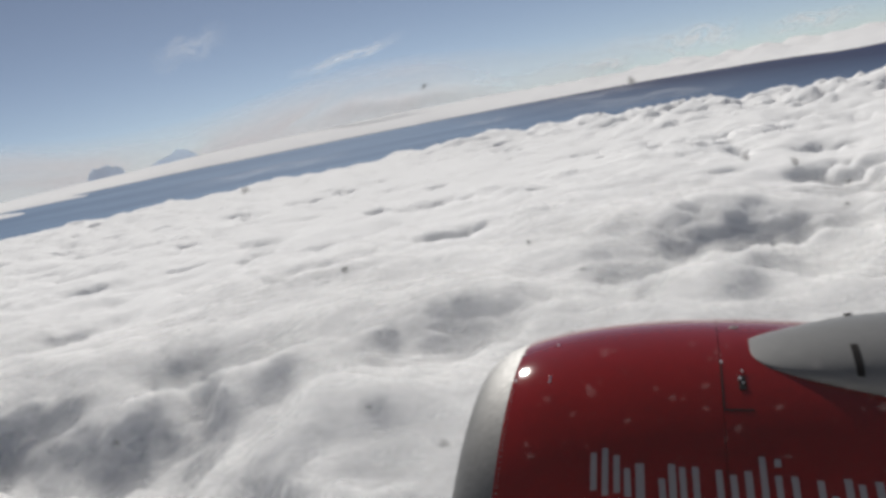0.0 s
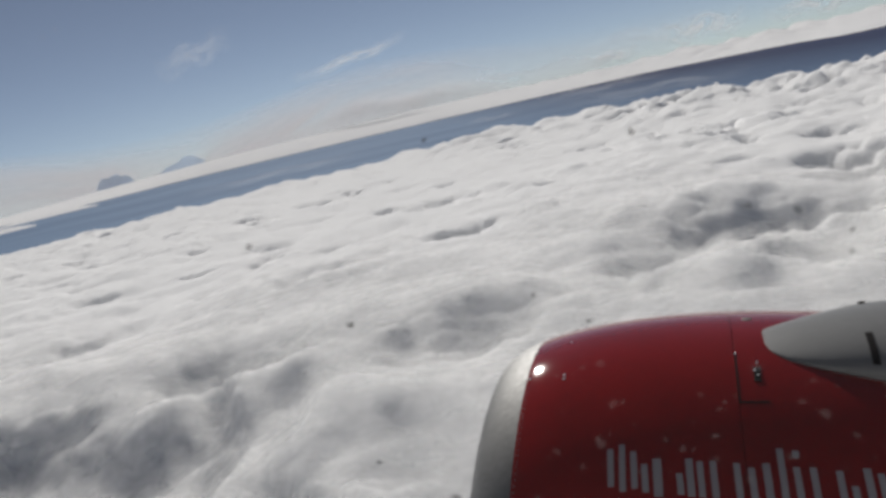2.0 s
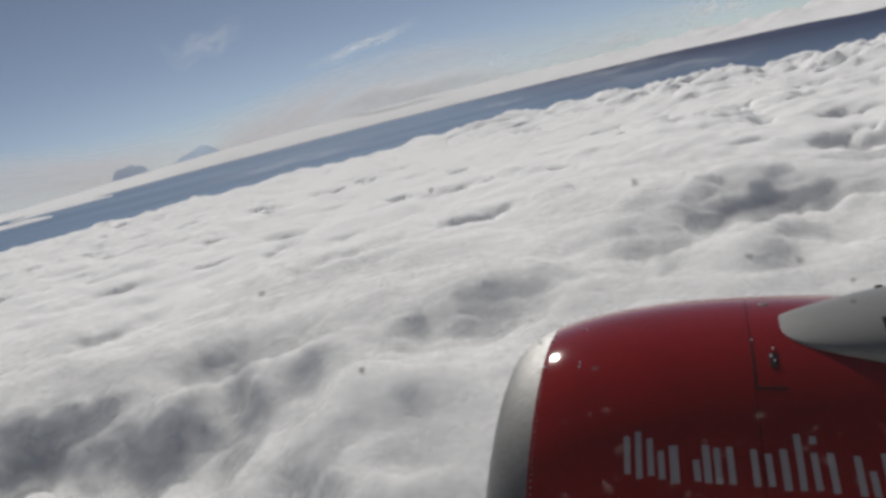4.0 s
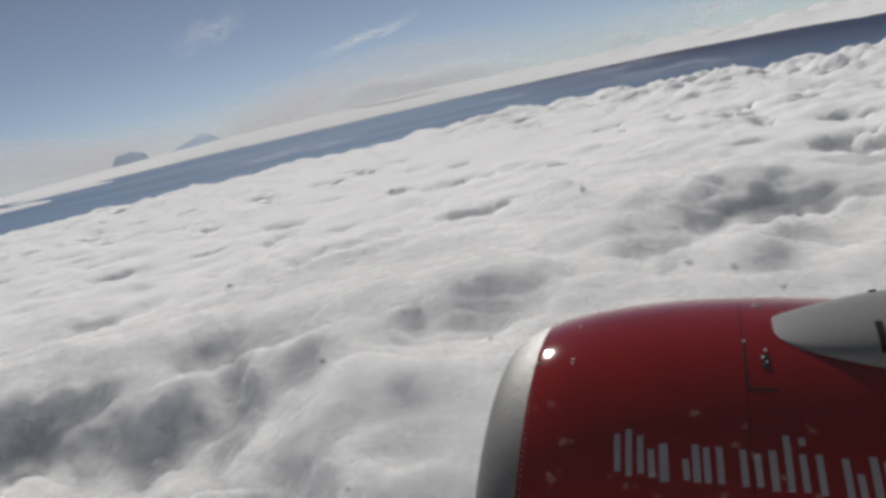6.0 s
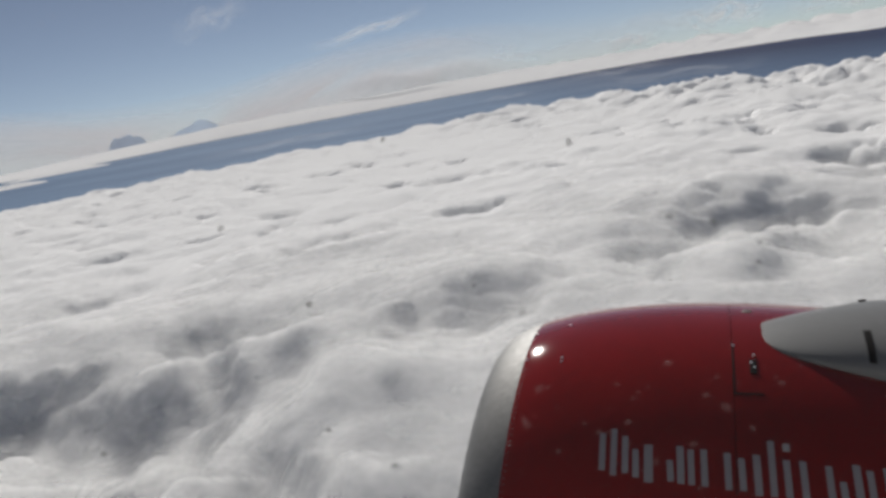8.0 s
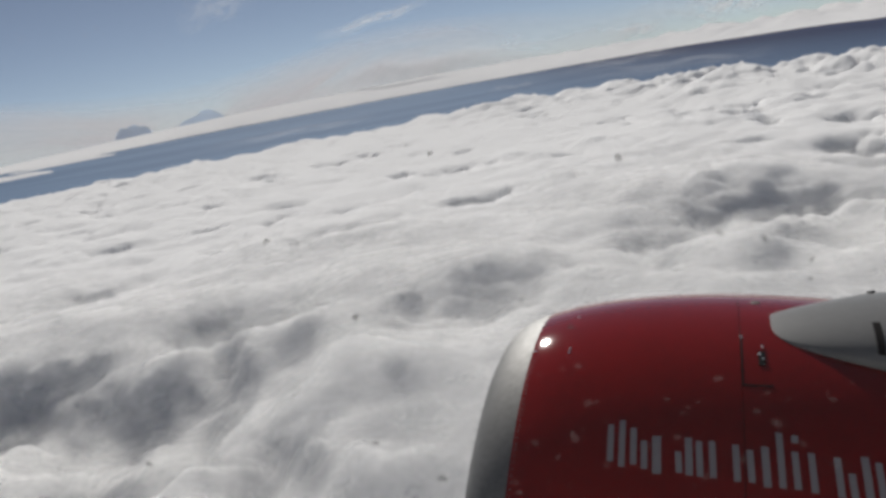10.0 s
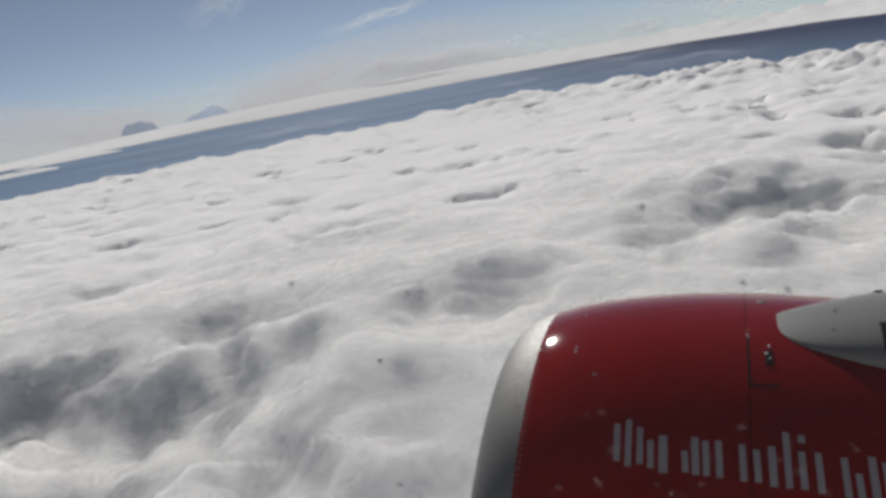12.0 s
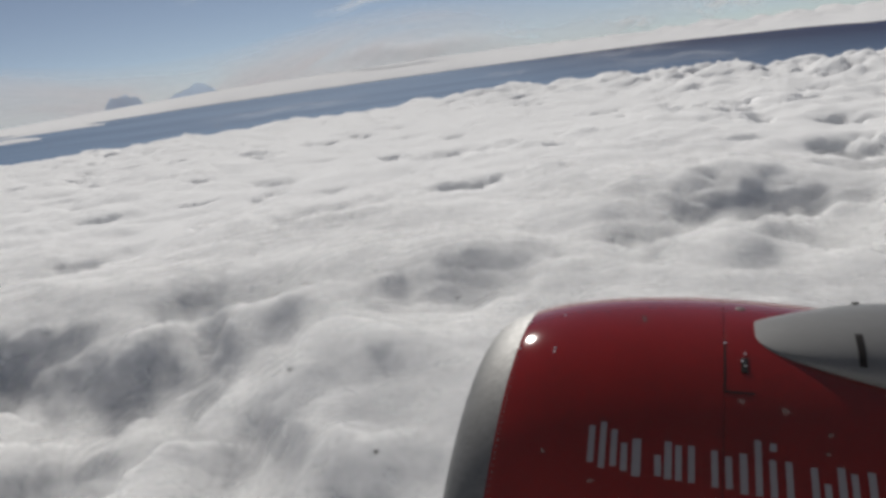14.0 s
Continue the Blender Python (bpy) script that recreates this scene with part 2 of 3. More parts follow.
# ---------------------------------------------------------------- mesh helpers
def mesh_object(name, verts, faces, mat, parent=None, label="", smooth=True, uv=None):
    me = bpy.data.meshes.new(name)
    if isinstance(faces, np.ndarray) and len(faces) > 20000:
        v, per = np.asarray(verts, dtype=np.float32), faces.shape[1]
        me.vertices.add(len(v))
        me.vertices.foreach_set("co", v.ravel())
        me.loops.add(faces.size)
        me.loops.foreach_set("vertex_index", faces.astype(np.int32).ravel())
        me.polygons.add(len(faces))
        me.polygons.foreach_set("loop_start", np.arange(0, faces.size, per, dtype=np.int32))
    else:
        me.from_pydata([tuple(v) for v in verts], [], faces if isinstance(faces, list) else faces.tolist())
    if smooth:
        me.polygons.foreach_set("use_smooth", np.ones(len(me.polygons), dtype=bool))
    if uv is not None:
        layer = me.uv_layers.new(name="UVMap")
        idx = np.empty(len(me.loops), dtype=np.int32)
        me.loops.foreach_get("vertex_index", idx)
        layer.data.foreach_set("uv", np.asarray(uv, dtype=np.float32)[idx].ravel())
    me.materials.append(mat)
    me.update(calc_edges=True)
    ob = new(name, me)
    if parent is not None:
        ob.parent = parent
    if label:
        tagged(ob, label)
    return ob


def grid_faces(nu, nv, wrap_v=False):
    """Quads of an nu x nv grid of vertices, v running fastest."""
    i, j = np.meshgrid(np.arange(nu - 1), np.arange(nv if wrap_v else nv - 1), indexing="ij")
    j2 = (j + 1) % nv
    a, b, c, d = i * nv + j, (i + 1) * nv + j, (i + 1) * nv + j2, i * nv + j2
    return np.stack([a, b, c, d], -1).reshape(-1, 4)


def part(name, bm, mat, parent, label="", smooth=True):
    me = bpy.data.meshes.new(name)
    bm.to_mesh(me)
    bm.free()
    if smooth:
        me.polygons.foreach_set("use_smooth", [True] * len(me.polygons))
    me.materials.append(mat)
    ob = new(name, me)
    ob.parent = parent
    if label:
        tagged(ob, label)
    return ob


def lattice(ix, iy, seed):
    """Pseudo-random gradients on an integer lattice."""
    h = (ix.astype(np.int64) * 374761393 + iy.astype(np.int64) * 668265263 + seed * 982451653) & 0x7FFFFFFF
    h = ((h ^ (h >> 13)) * 1274126177) & 0x7FFFFFFF
    ang = (h & 0xFFFF) / 65536.0 * 2 * np.pi
    return np.cos(ang), np.sin(ang)


def gnoise(x, y, seed=0):
    """Gradient noise, about -0.7 to 0.7."""
    ix, iy = np.floor(x).astype(np.int64), np.floor(y).astype(np.int64)
    fx, fy = x - ix, y - iy
    u, v = fx ** 3 * (fx * (fx * 6 - 15) + 10), fy ** 3 * (fy * (fy * 6 - 15) + 10)
    def dot(dx, dy):
        gx, gy = lattice(ix + dx, iy + dy, seed)
        return gx * (fx - dx) + gy * (fy - dy)
    a = dot(0, 0) * (1 - u) + dot(1, 0) * u
    b = dot(0, 1) * (1 - u) + dot(1, 1) * u
    return a * (1 - v) + b * v


def step(x, a, b):
    t = np.clip((x - a) / (b - a), 0, 1)
    return t * t * (3 - 2 * t)


# ---------------------------------------------------------------- sea, cloud decks
def disc(name, radius, z, mat, rings=40, sides=160):
    r = np.linspace(0, 1, rings) ** 2 * radius
    a = np.linspace(0, 2 * np.pi, sides, endpoint=False)
    R, T = np.meshgrid(r, a, indexing="ij")
    v = np.stack([R * np.sin(T), R * np.cos(T), np.full(R.shape, z)], -1).reshape(-1, 3)
    return mesh_object(name, v, grid_faces(rings, sides, True), mat)


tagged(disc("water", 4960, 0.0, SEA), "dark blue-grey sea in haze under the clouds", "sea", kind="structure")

DECK = A - 36.0     # mean top of the near cloud deck


def edge_range(az):
    """How far the near deck reaches, by bearing in degrees."""
    base = 1090 + 90 * np.sin(radians(1) * az * 2.2 + 0.5)
    base = base - 70 * step(az, -6, 6) - 280 * step(az, 5, 24)
    return base


def domes(x, y, size, seed, squash=1.0):
    """Packed rounded heads: 1 on top of a head, falling to 0 in the creases between them."""
    gx, gy = x / size, y / (size * squash)
    ix, iy = np.floor(gx).astype(np.int64), np.floor(gy).astype(np.int64)
    best = np.ones(x.shape)
    for dx in (-1, 0, 1):
        for dy in (-1, 0, 1):
            cx, cy = lattice(ix + dx, iy + dy, seed)
            rx, ry = lattice(ix + dx, iy + dy, seed + 77)
            d2 = (gx - (ix + dx + 0.5 + 0.36 * cx)) ** 2 + (gy - (iy + dy + 0.5 + 0.36 * cy)) ** 2
            rad2 = (0.78 + 0.22 * rx) ** 2
            h = np.clip(1 - d2 / rad2, 0, 1) ** 0.85 * (0.75 + 0.25 * ry)
            best += np.exp(h * 9)      # soft union
    return np.log(best) / 9 - 0.35


def pits(x, y, size, seed, share):
    """Scattered hollows: 1 in a hollow's middle, 0 elsewhere."""
    gx, gy = x / size, y / size
    ix, iy = np.floor(gx).astype(np.int64), np.floor(gy).astype(np.int64)
    out = np.zeros(x.shape)
    for dx in (-1, 0, 1):
        for dy in (-1, 0, 1):
            cx, cy = lattice(ix + dx, iy + dy, seed)
            rx, ry = lattice(ix + dx, iy + dy, seed + 50)
            d2 = ((gx - (ix + dx + 0.5 + 0.38 * cx)) / (0.19 + 0.08 * ry)) ** 2 + ((gy - (iy + dy + 0.5 + 0.38 * cy)) / 0.26) ** 2
            out += np.exp(-1.5 * d2) * (rx > 1 - 2 * share) * (0.75 + 0.35 * cx)
    return out


def heads(x, y, size, seed, share):
    """Heads on heads: packed domes of three sizes, each a little under half the one before; share: height by size."""
    return size * share * (domes(x, y, size, seed) + 0.45 * domes(x, y, size * 0.45, seed + 1) + 0.2 * domes(x, y, size * 0.2, seed + 2))


def heads_where(mask, x, y, size, seed):
    """Heads of full height where the mask is above nothing, flat elsewhere; the mask scales them."""
    out, on = np.zeros(x.shape), mask > 0.001
    out[on] = heads(x[on], y[on], size, seed, 1.0) * mask[on]
    return out


def deck_height(x, y):
    """Height of the near deck's top over its mean, in metres."""
    r = np.hypot(x, y)
    az = np.degrees(np.arctan2(x, y))
    # heads are dragged and torn by a swirl of several sizes
    sx, sy = gnoise(x / 9, y / 9, 17), gnoise(x / 9, y / 9, 18)
    wx = x + 11 * gnoise(x / 60, y / 60, 11) + 4.5 * gnoise(x / 23, y / 23, 13) + 2.0 * sx
    wy = y + 11 * gnoise(x / 60, y / 60, 12) + 4.5 * gnoise(x / 23, y / 23, 14) + 2.0 * sy
    near = 1 - step(r, 120, 210)
    far = step(r, 230, 420)
    z = 2.4 * gnoise(wx / 150, wy / 150, 1) + 1.0 * gnoise(wx / 55, wy / 55, 6)
    # low heads everywhere, livelier in patches, in heaps under the eye
    lively = step(gnoise(x / 85, y / 130, 15) + 0.12 * far + 0.2 * step(-az, 4, 22) * far, -0.05, 0.42)
    heap = near * step(gnoise(x / 38, y / 38, 81), -0.15, 0.25)
    z += heads(wx, wy, 25, 2, 0.055 + 0.055 * lively * (1 - near) + 0.12 * heap + 0.06 * near)
    z += heads(wx + 7, wy, 9.5, 32, 0.055 + (0.06 * lively + 0.05 * heap) * (1 - 0.3 * near))
    z += heads_where(0.10 * near, wx, wy + 9, 44, 36)
    z += heads_where(0.075 * (1 - near) * (0.4 + 0.6 * lively), wx + 3, wy + 5, 15, 46)
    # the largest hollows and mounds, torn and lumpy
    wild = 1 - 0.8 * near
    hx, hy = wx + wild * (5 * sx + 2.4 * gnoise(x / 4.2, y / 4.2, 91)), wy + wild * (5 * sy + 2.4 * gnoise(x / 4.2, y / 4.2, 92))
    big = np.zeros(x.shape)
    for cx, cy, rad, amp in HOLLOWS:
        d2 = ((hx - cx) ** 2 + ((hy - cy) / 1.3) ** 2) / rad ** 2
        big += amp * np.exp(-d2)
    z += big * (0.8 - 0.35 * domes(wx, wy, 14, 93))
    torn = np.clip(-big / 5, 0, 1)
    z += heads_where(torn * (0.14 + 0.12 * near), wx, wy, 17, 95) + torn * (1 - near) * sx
    east = 1 + 1.1 * step(az, 9, 19) * step(r, 210, 260)
    tear = 1 + 0.9 * gnoise(x / 8, y / 8, 22) + 0.5 * gnoise(x / 3.5, y / 3.5, 23)
    z -= 4.6 * east ** 0.8 * pits(hx, hy, 42, 41, 0.45) * tear * step(r, 170, 260)
    z -= 3.8 * east ** 0.8 * pits(hx, hy, 25, 43, 0.34) * tear * step(r, 200, 300) * (0.35 + 0.65 * lively)
    # towards its rim the deck breaks into cauliflower tops, then ends
    e = 0.75 * (edge_range(az) + 90 * gnoise(az / 4.0, az * 0 + 3.3, 7) + 45 * gnoise(az / 1.3, az * 0 + 8.1, 8))
    rim = step(r, e * 0.58, e * 0.95) * (0.25 + 0.75 * step(az, -2, 17))
    z += heads_where(0.27 * rim, wx, wy, 38, 9) + heads_where(0.24 * rim, wx, wy, 15, 51)
    z -= 30 * step(r, e * 0.985, e * 1.05)
    return z


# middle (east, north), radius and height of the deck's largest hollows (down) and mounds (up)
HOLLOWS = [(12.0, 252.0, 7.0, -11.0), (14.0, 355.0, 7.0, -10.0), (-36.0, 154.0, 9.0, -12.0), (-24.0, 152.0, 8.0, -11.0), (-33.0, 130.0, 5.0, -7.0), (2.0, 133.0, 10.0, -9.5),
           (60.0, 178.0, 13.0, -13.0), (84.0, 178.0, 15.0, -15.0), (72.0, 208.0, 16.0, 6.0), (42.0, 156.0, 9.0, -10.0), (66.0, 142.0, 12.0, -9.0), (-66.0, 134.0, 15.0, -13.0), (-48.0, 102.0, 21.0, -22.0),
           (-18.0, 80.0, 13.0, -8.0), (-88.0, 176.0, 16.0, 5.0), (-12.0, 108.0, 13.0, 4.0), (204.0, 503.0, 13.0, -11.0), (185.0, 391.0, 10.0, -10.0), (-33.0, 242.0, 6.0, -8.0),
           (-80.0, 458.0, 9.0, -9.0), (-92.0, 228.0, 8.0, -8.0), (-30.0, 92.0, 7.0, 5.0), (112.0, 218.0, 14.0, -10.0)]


def cloud_deck():
    """The near deck as one sheet, finest in the bearings that the windows face."""
    fine_az = np.linspace(-38, 36, 1000)
    rest = np.linspace(36, 322, 150)[1:-1]
    az = np.radians(np.concatenate([fine_az, rest]))
    rng = np.concatenate([[0.5, 12, 24, 34], 42 * (930 / 42) ** np.linspace(0, 1, 800)])
    R, T = np.meshgrid(rng, az, indexing="ij")
    x, y = R * np.sin(T), R * np.cos(T)
    v = np.stack([x, y, DECK + deck_height(x, y)], -1).reshape(-1, 3)
    ob = mesh_object("cloud_deck", v, grid_faces(len(rng), len(az), True), CLOUD)
    tagged(ob, "billowing white cloud deck with grey hollows", "cloud", kind="stuff")
    # thin layers of loose haze over the nearer heads
    x, y, z, r = [q[8:640:3, 2:998:3] for q in (x, y, v[:, 2].reshape(R.shape), R)]
    du = np.stack([np.gradient(q, axis=0) for q in (x, y, z)], -1)
    dv = np.stack([np.gradient(q, axis=1) for q in (x, y, z)], -1)
    nrm = np.cross(dv, du)
    nrm /= np.linalg.norm(nrm, axis=-1, keepdims=True)
    nrm = 0.65 * nrm + np.array([0, 0, 0.35])
    for k, m in enumerate(FUZZ):
        lift = (0.7 + 0.8 * k) * (1 + 0.5 * gnoise(x / 7, y / 7, 73 + k)) - 4.8 * step(r + 90 * gnoise(x / 30, y / 50, 77), 130, 380)
        ob = mesh_object("cloud_haze", (np.stack([x, y, z], -1) + nrm * lift[..., None]).reshape(-1, 3), grid_faces(*x.shape), m)
        tagged(ob, "loose white haze over the heads of the cloud deck", "cloud", kind="stuff")


cloud_deck()


def far_bank():
    """The next cloud deck, beyond the gap with the dark sea, rising to the horizon."""
    az_d = np.linspace(-55, 55, 900)
    t = np.linspace(0, 1, 90)
    T, Z = np.meshgrid(t, az_d, indexing="ij")
    near = np.interp(Z, [-55, -24, -18, -11, 3, 10, 16, 22, 27, 55], [3700, 3700, 4000, 4350, 4250, 3950, 3700, 3050, 2450, 2200])
    near = near + 120 * gnoise(Z / 5.0, Z * 0 + 1.7, 31) + 40 * gnoise(Z / 1.2, Z * 0 + 5.1, 32)
    near = 0.92 * near
    r = near + T * (4370 - near)
    x, y = r * np.sin(np.radians(Z)), r * np.cos(np.radians(Z))
    top = A + np.interp(Z, [-55, -24, -18, -11, 3, 16, 27, 55], [-40, -36, -14, 6, 18, 0, -14, -14])
    base = 1.0
    z = base + (A + 0.9 * (top - A) - base) * T ** 0.8
    lump = np.abs(gnoise(x / 160, y / 300, 33)) * 2 - 0.4 + 0.5 * (np.abs(gnoise(x / 60, y / 120, 34)) * 2 - 0.4)
    z = z + (5 + 15 * step(Z, 2, 22)) * lump * T ** 0.5 * (0.35 + 0.65 * step(Z, -14, 12))
    v = np.stack([x, y, z], -1).reshape(-1, 3)
    ob = mesh_object("far_cloud_bank", v, grid_faces(len(t), len(az_d)), FAR_CLOUD)
    return tagged(ob, "long white cloud bank along the horizon", "cloud", kind="stuff")


far_bank()


def at(az_deg, el_deg, dist):
    """A place by bearing, elevation and distance from the eye."""
    a2, e2 = radians(az_deg), radians(el_deg)
    return Vector((dist * math.sin(a2) * math.cos(e2), dist * math.cos(a2) * math.cos(e2), A + dist * math.sin(e2)))


def cumulus(name, az_deg, el_deg, width, height, dist, mat, label, seed, peak=0.0, flat=0.5, depth=1.6):
    """A far cumulus: a rounded heap of heads on a flat base, one closed hull."""
    nu, nv = 90, 60
    u, w = np.meshgrid(np.linspace(-1, 1, nu), np.linspace(-1, 1, nv), indexing="ij")
    crown = np.clip(1 - np.abs((u - peak) / np.where(u > peak, 1 - peak, 1 + peak)) ** (1 + 3 * flat), 0, 1)
    body = crown * np.clip(1 - w * w, 0, 1) ** 0.6
    lumps = 0.5 * domes(u * width / 2 + seed * 37, w * width * 0.6, width / 6, seed) + 0.3 * domes(u * width / 2, w * width * 0.6, width / 13, seed + 5)
    z = height * body * (0.62 + 1.1 * lumps)
    c = at(az_deg, el_deg, dist)
    rx, ry = math.cos(radians(az_deg)), -math.sin(radians(az_deg))
    x, y = u * width / 2, w * height * depth
    v = np.stack([c.x + rx * x - ry * y, c.y + ry * x + rx * y, c.z + z], -1).reshape(-1, 3)
    ob = mesh_object(name, v, grid_faces(nu, nv), mat)
    return tagged(ob, label, "cloud")


for bearing, elev, wid, dist in ((-21.0, -0.93, 330, 3120), (-24.6, -1.22, 260, 2400)):
    cumulus("cloud_spit", bearing, elev, wid, 9, dist, FAR_CLOUD, "long thin spit of white cloud over the dark sea", 12, 0.3, 0.6, 14.0)


def veil(name, az0, az1, el0, el1, tilt, dist, mat, label, seed):
    """A thin sheet of ice cloud facing the eye's side of the sky, slightly bent and uneven."""
    nu, nv = 40, 14
    v, uv = [], []
    for i in range(nu):
        for j in range(nv):
            a2 = az0 + (az1 - az0) * i / (nu - 1)
            e2 = el0 + (el1 - el0) * j / (nv - 1) + tilt * (i / (nu - 1) - 0.5)
            e2 += 0.12 * math.sin(i * 0.37 + seed) * (el1 - el0)
            d2 = dist + 4 * noise.noise((i * 0.2, j * 0.3, seed))
            v.append(at(a2, e2, d2))
            uv.append((i / (nu - 1), j / (nv - 1)))
    ob = mesh_object(name, v, grid_faces(nu, nv), mat, uv=uv)
    return tagged(ob, label, "cloud")


veil("cirrus_cloud", -5.2, 2.4, 3.76, 4.50, 1.2, 4920, CIRRUS, "thin white streak of cirrus in blue sky", 1.0)
veil("cirrus_cloud", -13.0, -8.0, 5.5, 7.2, 1.2, 4925, CIRRUS_FAINT, "faint torn wisp of cirrus in blue sky", 2.0)
veil("cirrus_cloud", 12.0, 22.0, 0.6, 2.0, 0.4, 4930, CIRRUS_FAINT, "pale cirrus streaks over the far cloud bank", 3.0)


def hazy_cumulus(az_deg, el_deg, wide, high, peak, flat, dist, label, seed):
    """A cumulus far off in haze: a thin bulging shell with a lumpy crown; sizes in degrees of the sky."""
    nu, nv = 120, 10
    v = []
    for i in range(nu):
        u = -1 + 2 * i / (nu - 1)
        side = abs((u - peak) / ((1 - peak) if u > peak else (1 + peak)))
        crown = max(0.0, 1 - side ** (1 + 4 * flat))
        lump = 0.05 + 0.06 * noise.noise((u * 4.0, seed, 0)) + 0.035 * noise.noise((u * 11.0, seed, 3))
        top = high * max(0.02, crown * (0.8 + lump * 2))
        for j in range(nv):
            w = j / (nv - 1)
            v.append(at(az_deg + u * wide / 2, el_deg + top * w, dist - 12 * math.sqrt(max(0.0, 1 - u * u)) * (1 - w * w)))
    ob = mesh_object("far_cumulus", v, grid_faces(nu, nv), BLUE_HAZE)
    return tagged(ob, label, "cloud")


hazy_cumulus(-16.75, -0.75, 2.6, 1.35, -0.1, 0.9, 4885, "flat-topped blue-grey cumulus in haze over the far cloud bank", 1.3)
hazy_cumulus(-12.9, -0.42, 4.0, 1.2, 0.35, 0.13, 4882, "peaked blue-grey cumulus in haze over the far cloud bank", 4.7)
veil("cloud_shred", 16.8, 22.5, 0.25, 1.75, 0.2, 4932, SHRED, "torn white cloud shred over the far cloud bank", 6.0)
veil("cloud_shred", 12.2, 16.0, 0.2, 0.95, 0.1, 4937, SHRED, "small white cloud shred over the far cloud bank", 7.0)
veil("cloud_shred", 23.0, 29.0, 0.2, 1.3, -0.1, 4934, SHRED, "torn white cloud shred over the far cloud bank", 8.5)
veil("cloud_streak", 4.4, 8.2, -1.60, -1.22, -0.05, 1900, CIRRUS_FAINT, "thin white streak of cloud low over the sea", 9.0)
veil("cloud_streak", 9.0, 17.5, -1.30, -0.85, 0.1, 1950, CIRRUS_FAINT, "long pale streak of cloud low over the sea", 10.0)
veil("cloud_streak", 10.0, 22.0, -2.15, -1.45, -0.35, 1250, CIRRUS_FAINT, "faint pale haze of cloud low over the sea", 11.5)
veil("cloud_streak", -13.0, -2.0, -1.9, -1.35, 0.1, 1500, CIRRUS_FAINT, "faint pale haze of cloud low over the sea", 13.0)
veil("haze_cloud", -46.0, 20.0, -2.6, 2.9, 0.6, 4910, HAZE_VEIL, "hazy cream veil of cloud over the horizon", 4.0)
veil("haze_cloud", -4.0, 8.0, 0.1, 1.5, 0.1, 4935, LENS_CLOUD, "long pale lens of cloud over the horizon", 5.0)

# ---------------------------------------------------------------- engine
AFT_TO_NOSE = Vector((-0.94131621, 0.31384457, 0.12419894))
INBOARD = Vector((-0.28518375, -0.93635946, 0.20469779))
ENGINE_UP = AFT_TO_NOSE.cross(INBOARD).normalized()
SEAM_CENTRE = Vector((0.7468, 2.7220, -1.8739)) + Vector((0, 0, A))

NOSE, R_MAX, R_TIP, POW, ROOT, TAPER = 0.7503, 1.03, 0.8247, 2.013, 2.3039, 0.122
LIP_END = 0.6091


def cowl_radius(s):
    """Outer radius of the nacelle, s metres ahead of the cowl seam."""
    if s <= 0:
        return R_MAX - TAPER * s * s if s > -1.0 else R_MAX - TAPER - 2 * TAPER * (-s - 1.0) * 0.55
    return R_TIP + (R_MAX - R_TIP) * max(0.0, 1 - min(1.0, s / NOSE) ** POW) ** (1 / ROOT)


def on_cowl(s, deg, lift=0.0):
    """Point of the cowl's skin in the engine's own axes: x ahead, y inboard, z up."""
    r, a2 = cowl_radius(s) + lift, radians(deg)
    return Vector((s, r * math.sin(a2), r * math.cos(a2)))


def revolve(stations, sides=256):
    """Verts and faces of a body of revolution; stations: (s, radius)."""
    v = []
    for s, r in stations:
        for k in range(sides):
            a2 = 2 * math.pi * k / sides
            v.append((s, r * math.sin(a2), r * math.cos(a2)))
    return v, grid_faces(len(stations), sides, True)


engine = new("jet_engine")
engine.matrix_world = Matrix((
    (AFT_TO_NOSE.x, INBOARD.x, ENGINE_UP.x, SEAM_CENTRE.x),
    (AFT_TO_NOSE.y, INBOARD.y, ENGINE_UP.y, SEAM_CENTRE.y),
    (AFT_TO_NOSE.z, INBOARD.z, ENGINE_UP.z, SEAM_CENTRE.z), (0, 0, 0, 1)))
tagged(engine, "glossy red airliner jet engine with bare metal intake lip", "engine")

lip_st = [(LIP_END + (NOSE - LIP_END) * (1 - (1 - k / 30) ** 2.2), 0) for k in range(31)]
lip_st = [(s, cowl_radius(s)) for s, _ in lip_st]
inner = [(NOSE - 0.012 * (k + 1) - 0.010 * k * k / 3, R_TIP - 0.03 - 0.085 * (1 - math.exp(-k / 3.0))) for k in range(12)]
v, fc = revolve([(s, r) for s, r in lip_st] + inner)
lip = mesh_object("intake_lip", v, fc, LIP, engine, "bare polished aluminium intake lip")
v, fc = revolve([(inner[-1][0] - 0.09 * k, inner[-1][1] - 0.004 * k) for k in range(14)])
mesh_object("intake_duct", v, fc, GREY, engine, "grey lined intake duct")
v, fc = revolve([(LIP_END - 0.0004, cowl_radius(LIP_END) - 0.012), (LIP_END - 0.0006, cowl_radius(LIP_END))] + [(LIP_END - 0.0025 - (LIP_END - 0.0055) * k / 40, cowl_radius(LIP_END - 0.0025 - (LIP_END - 0.0055) * k / 40)) for k in range(41)] + [(0.0025, R_MAX), (0.0012, R_MAX - 0.0004), (0.0010, R_MAX - 0.012)])
cowl = mesh_object("inlet_cowl", v, fc, RED, engine, "glossy red painted inlet cowl")
v, fc = revolve([(-0.0010, R_MAX - 0.012), (-0.0012, R_MAX - 0.0004), (-0.0022, R_MAX)] + [(-0.003 - 1.7 * k / 50, cowl_radius(-0.003 - 1.7 * k / 50)) for k in range(51)] + [(-1.75, 0.55)])
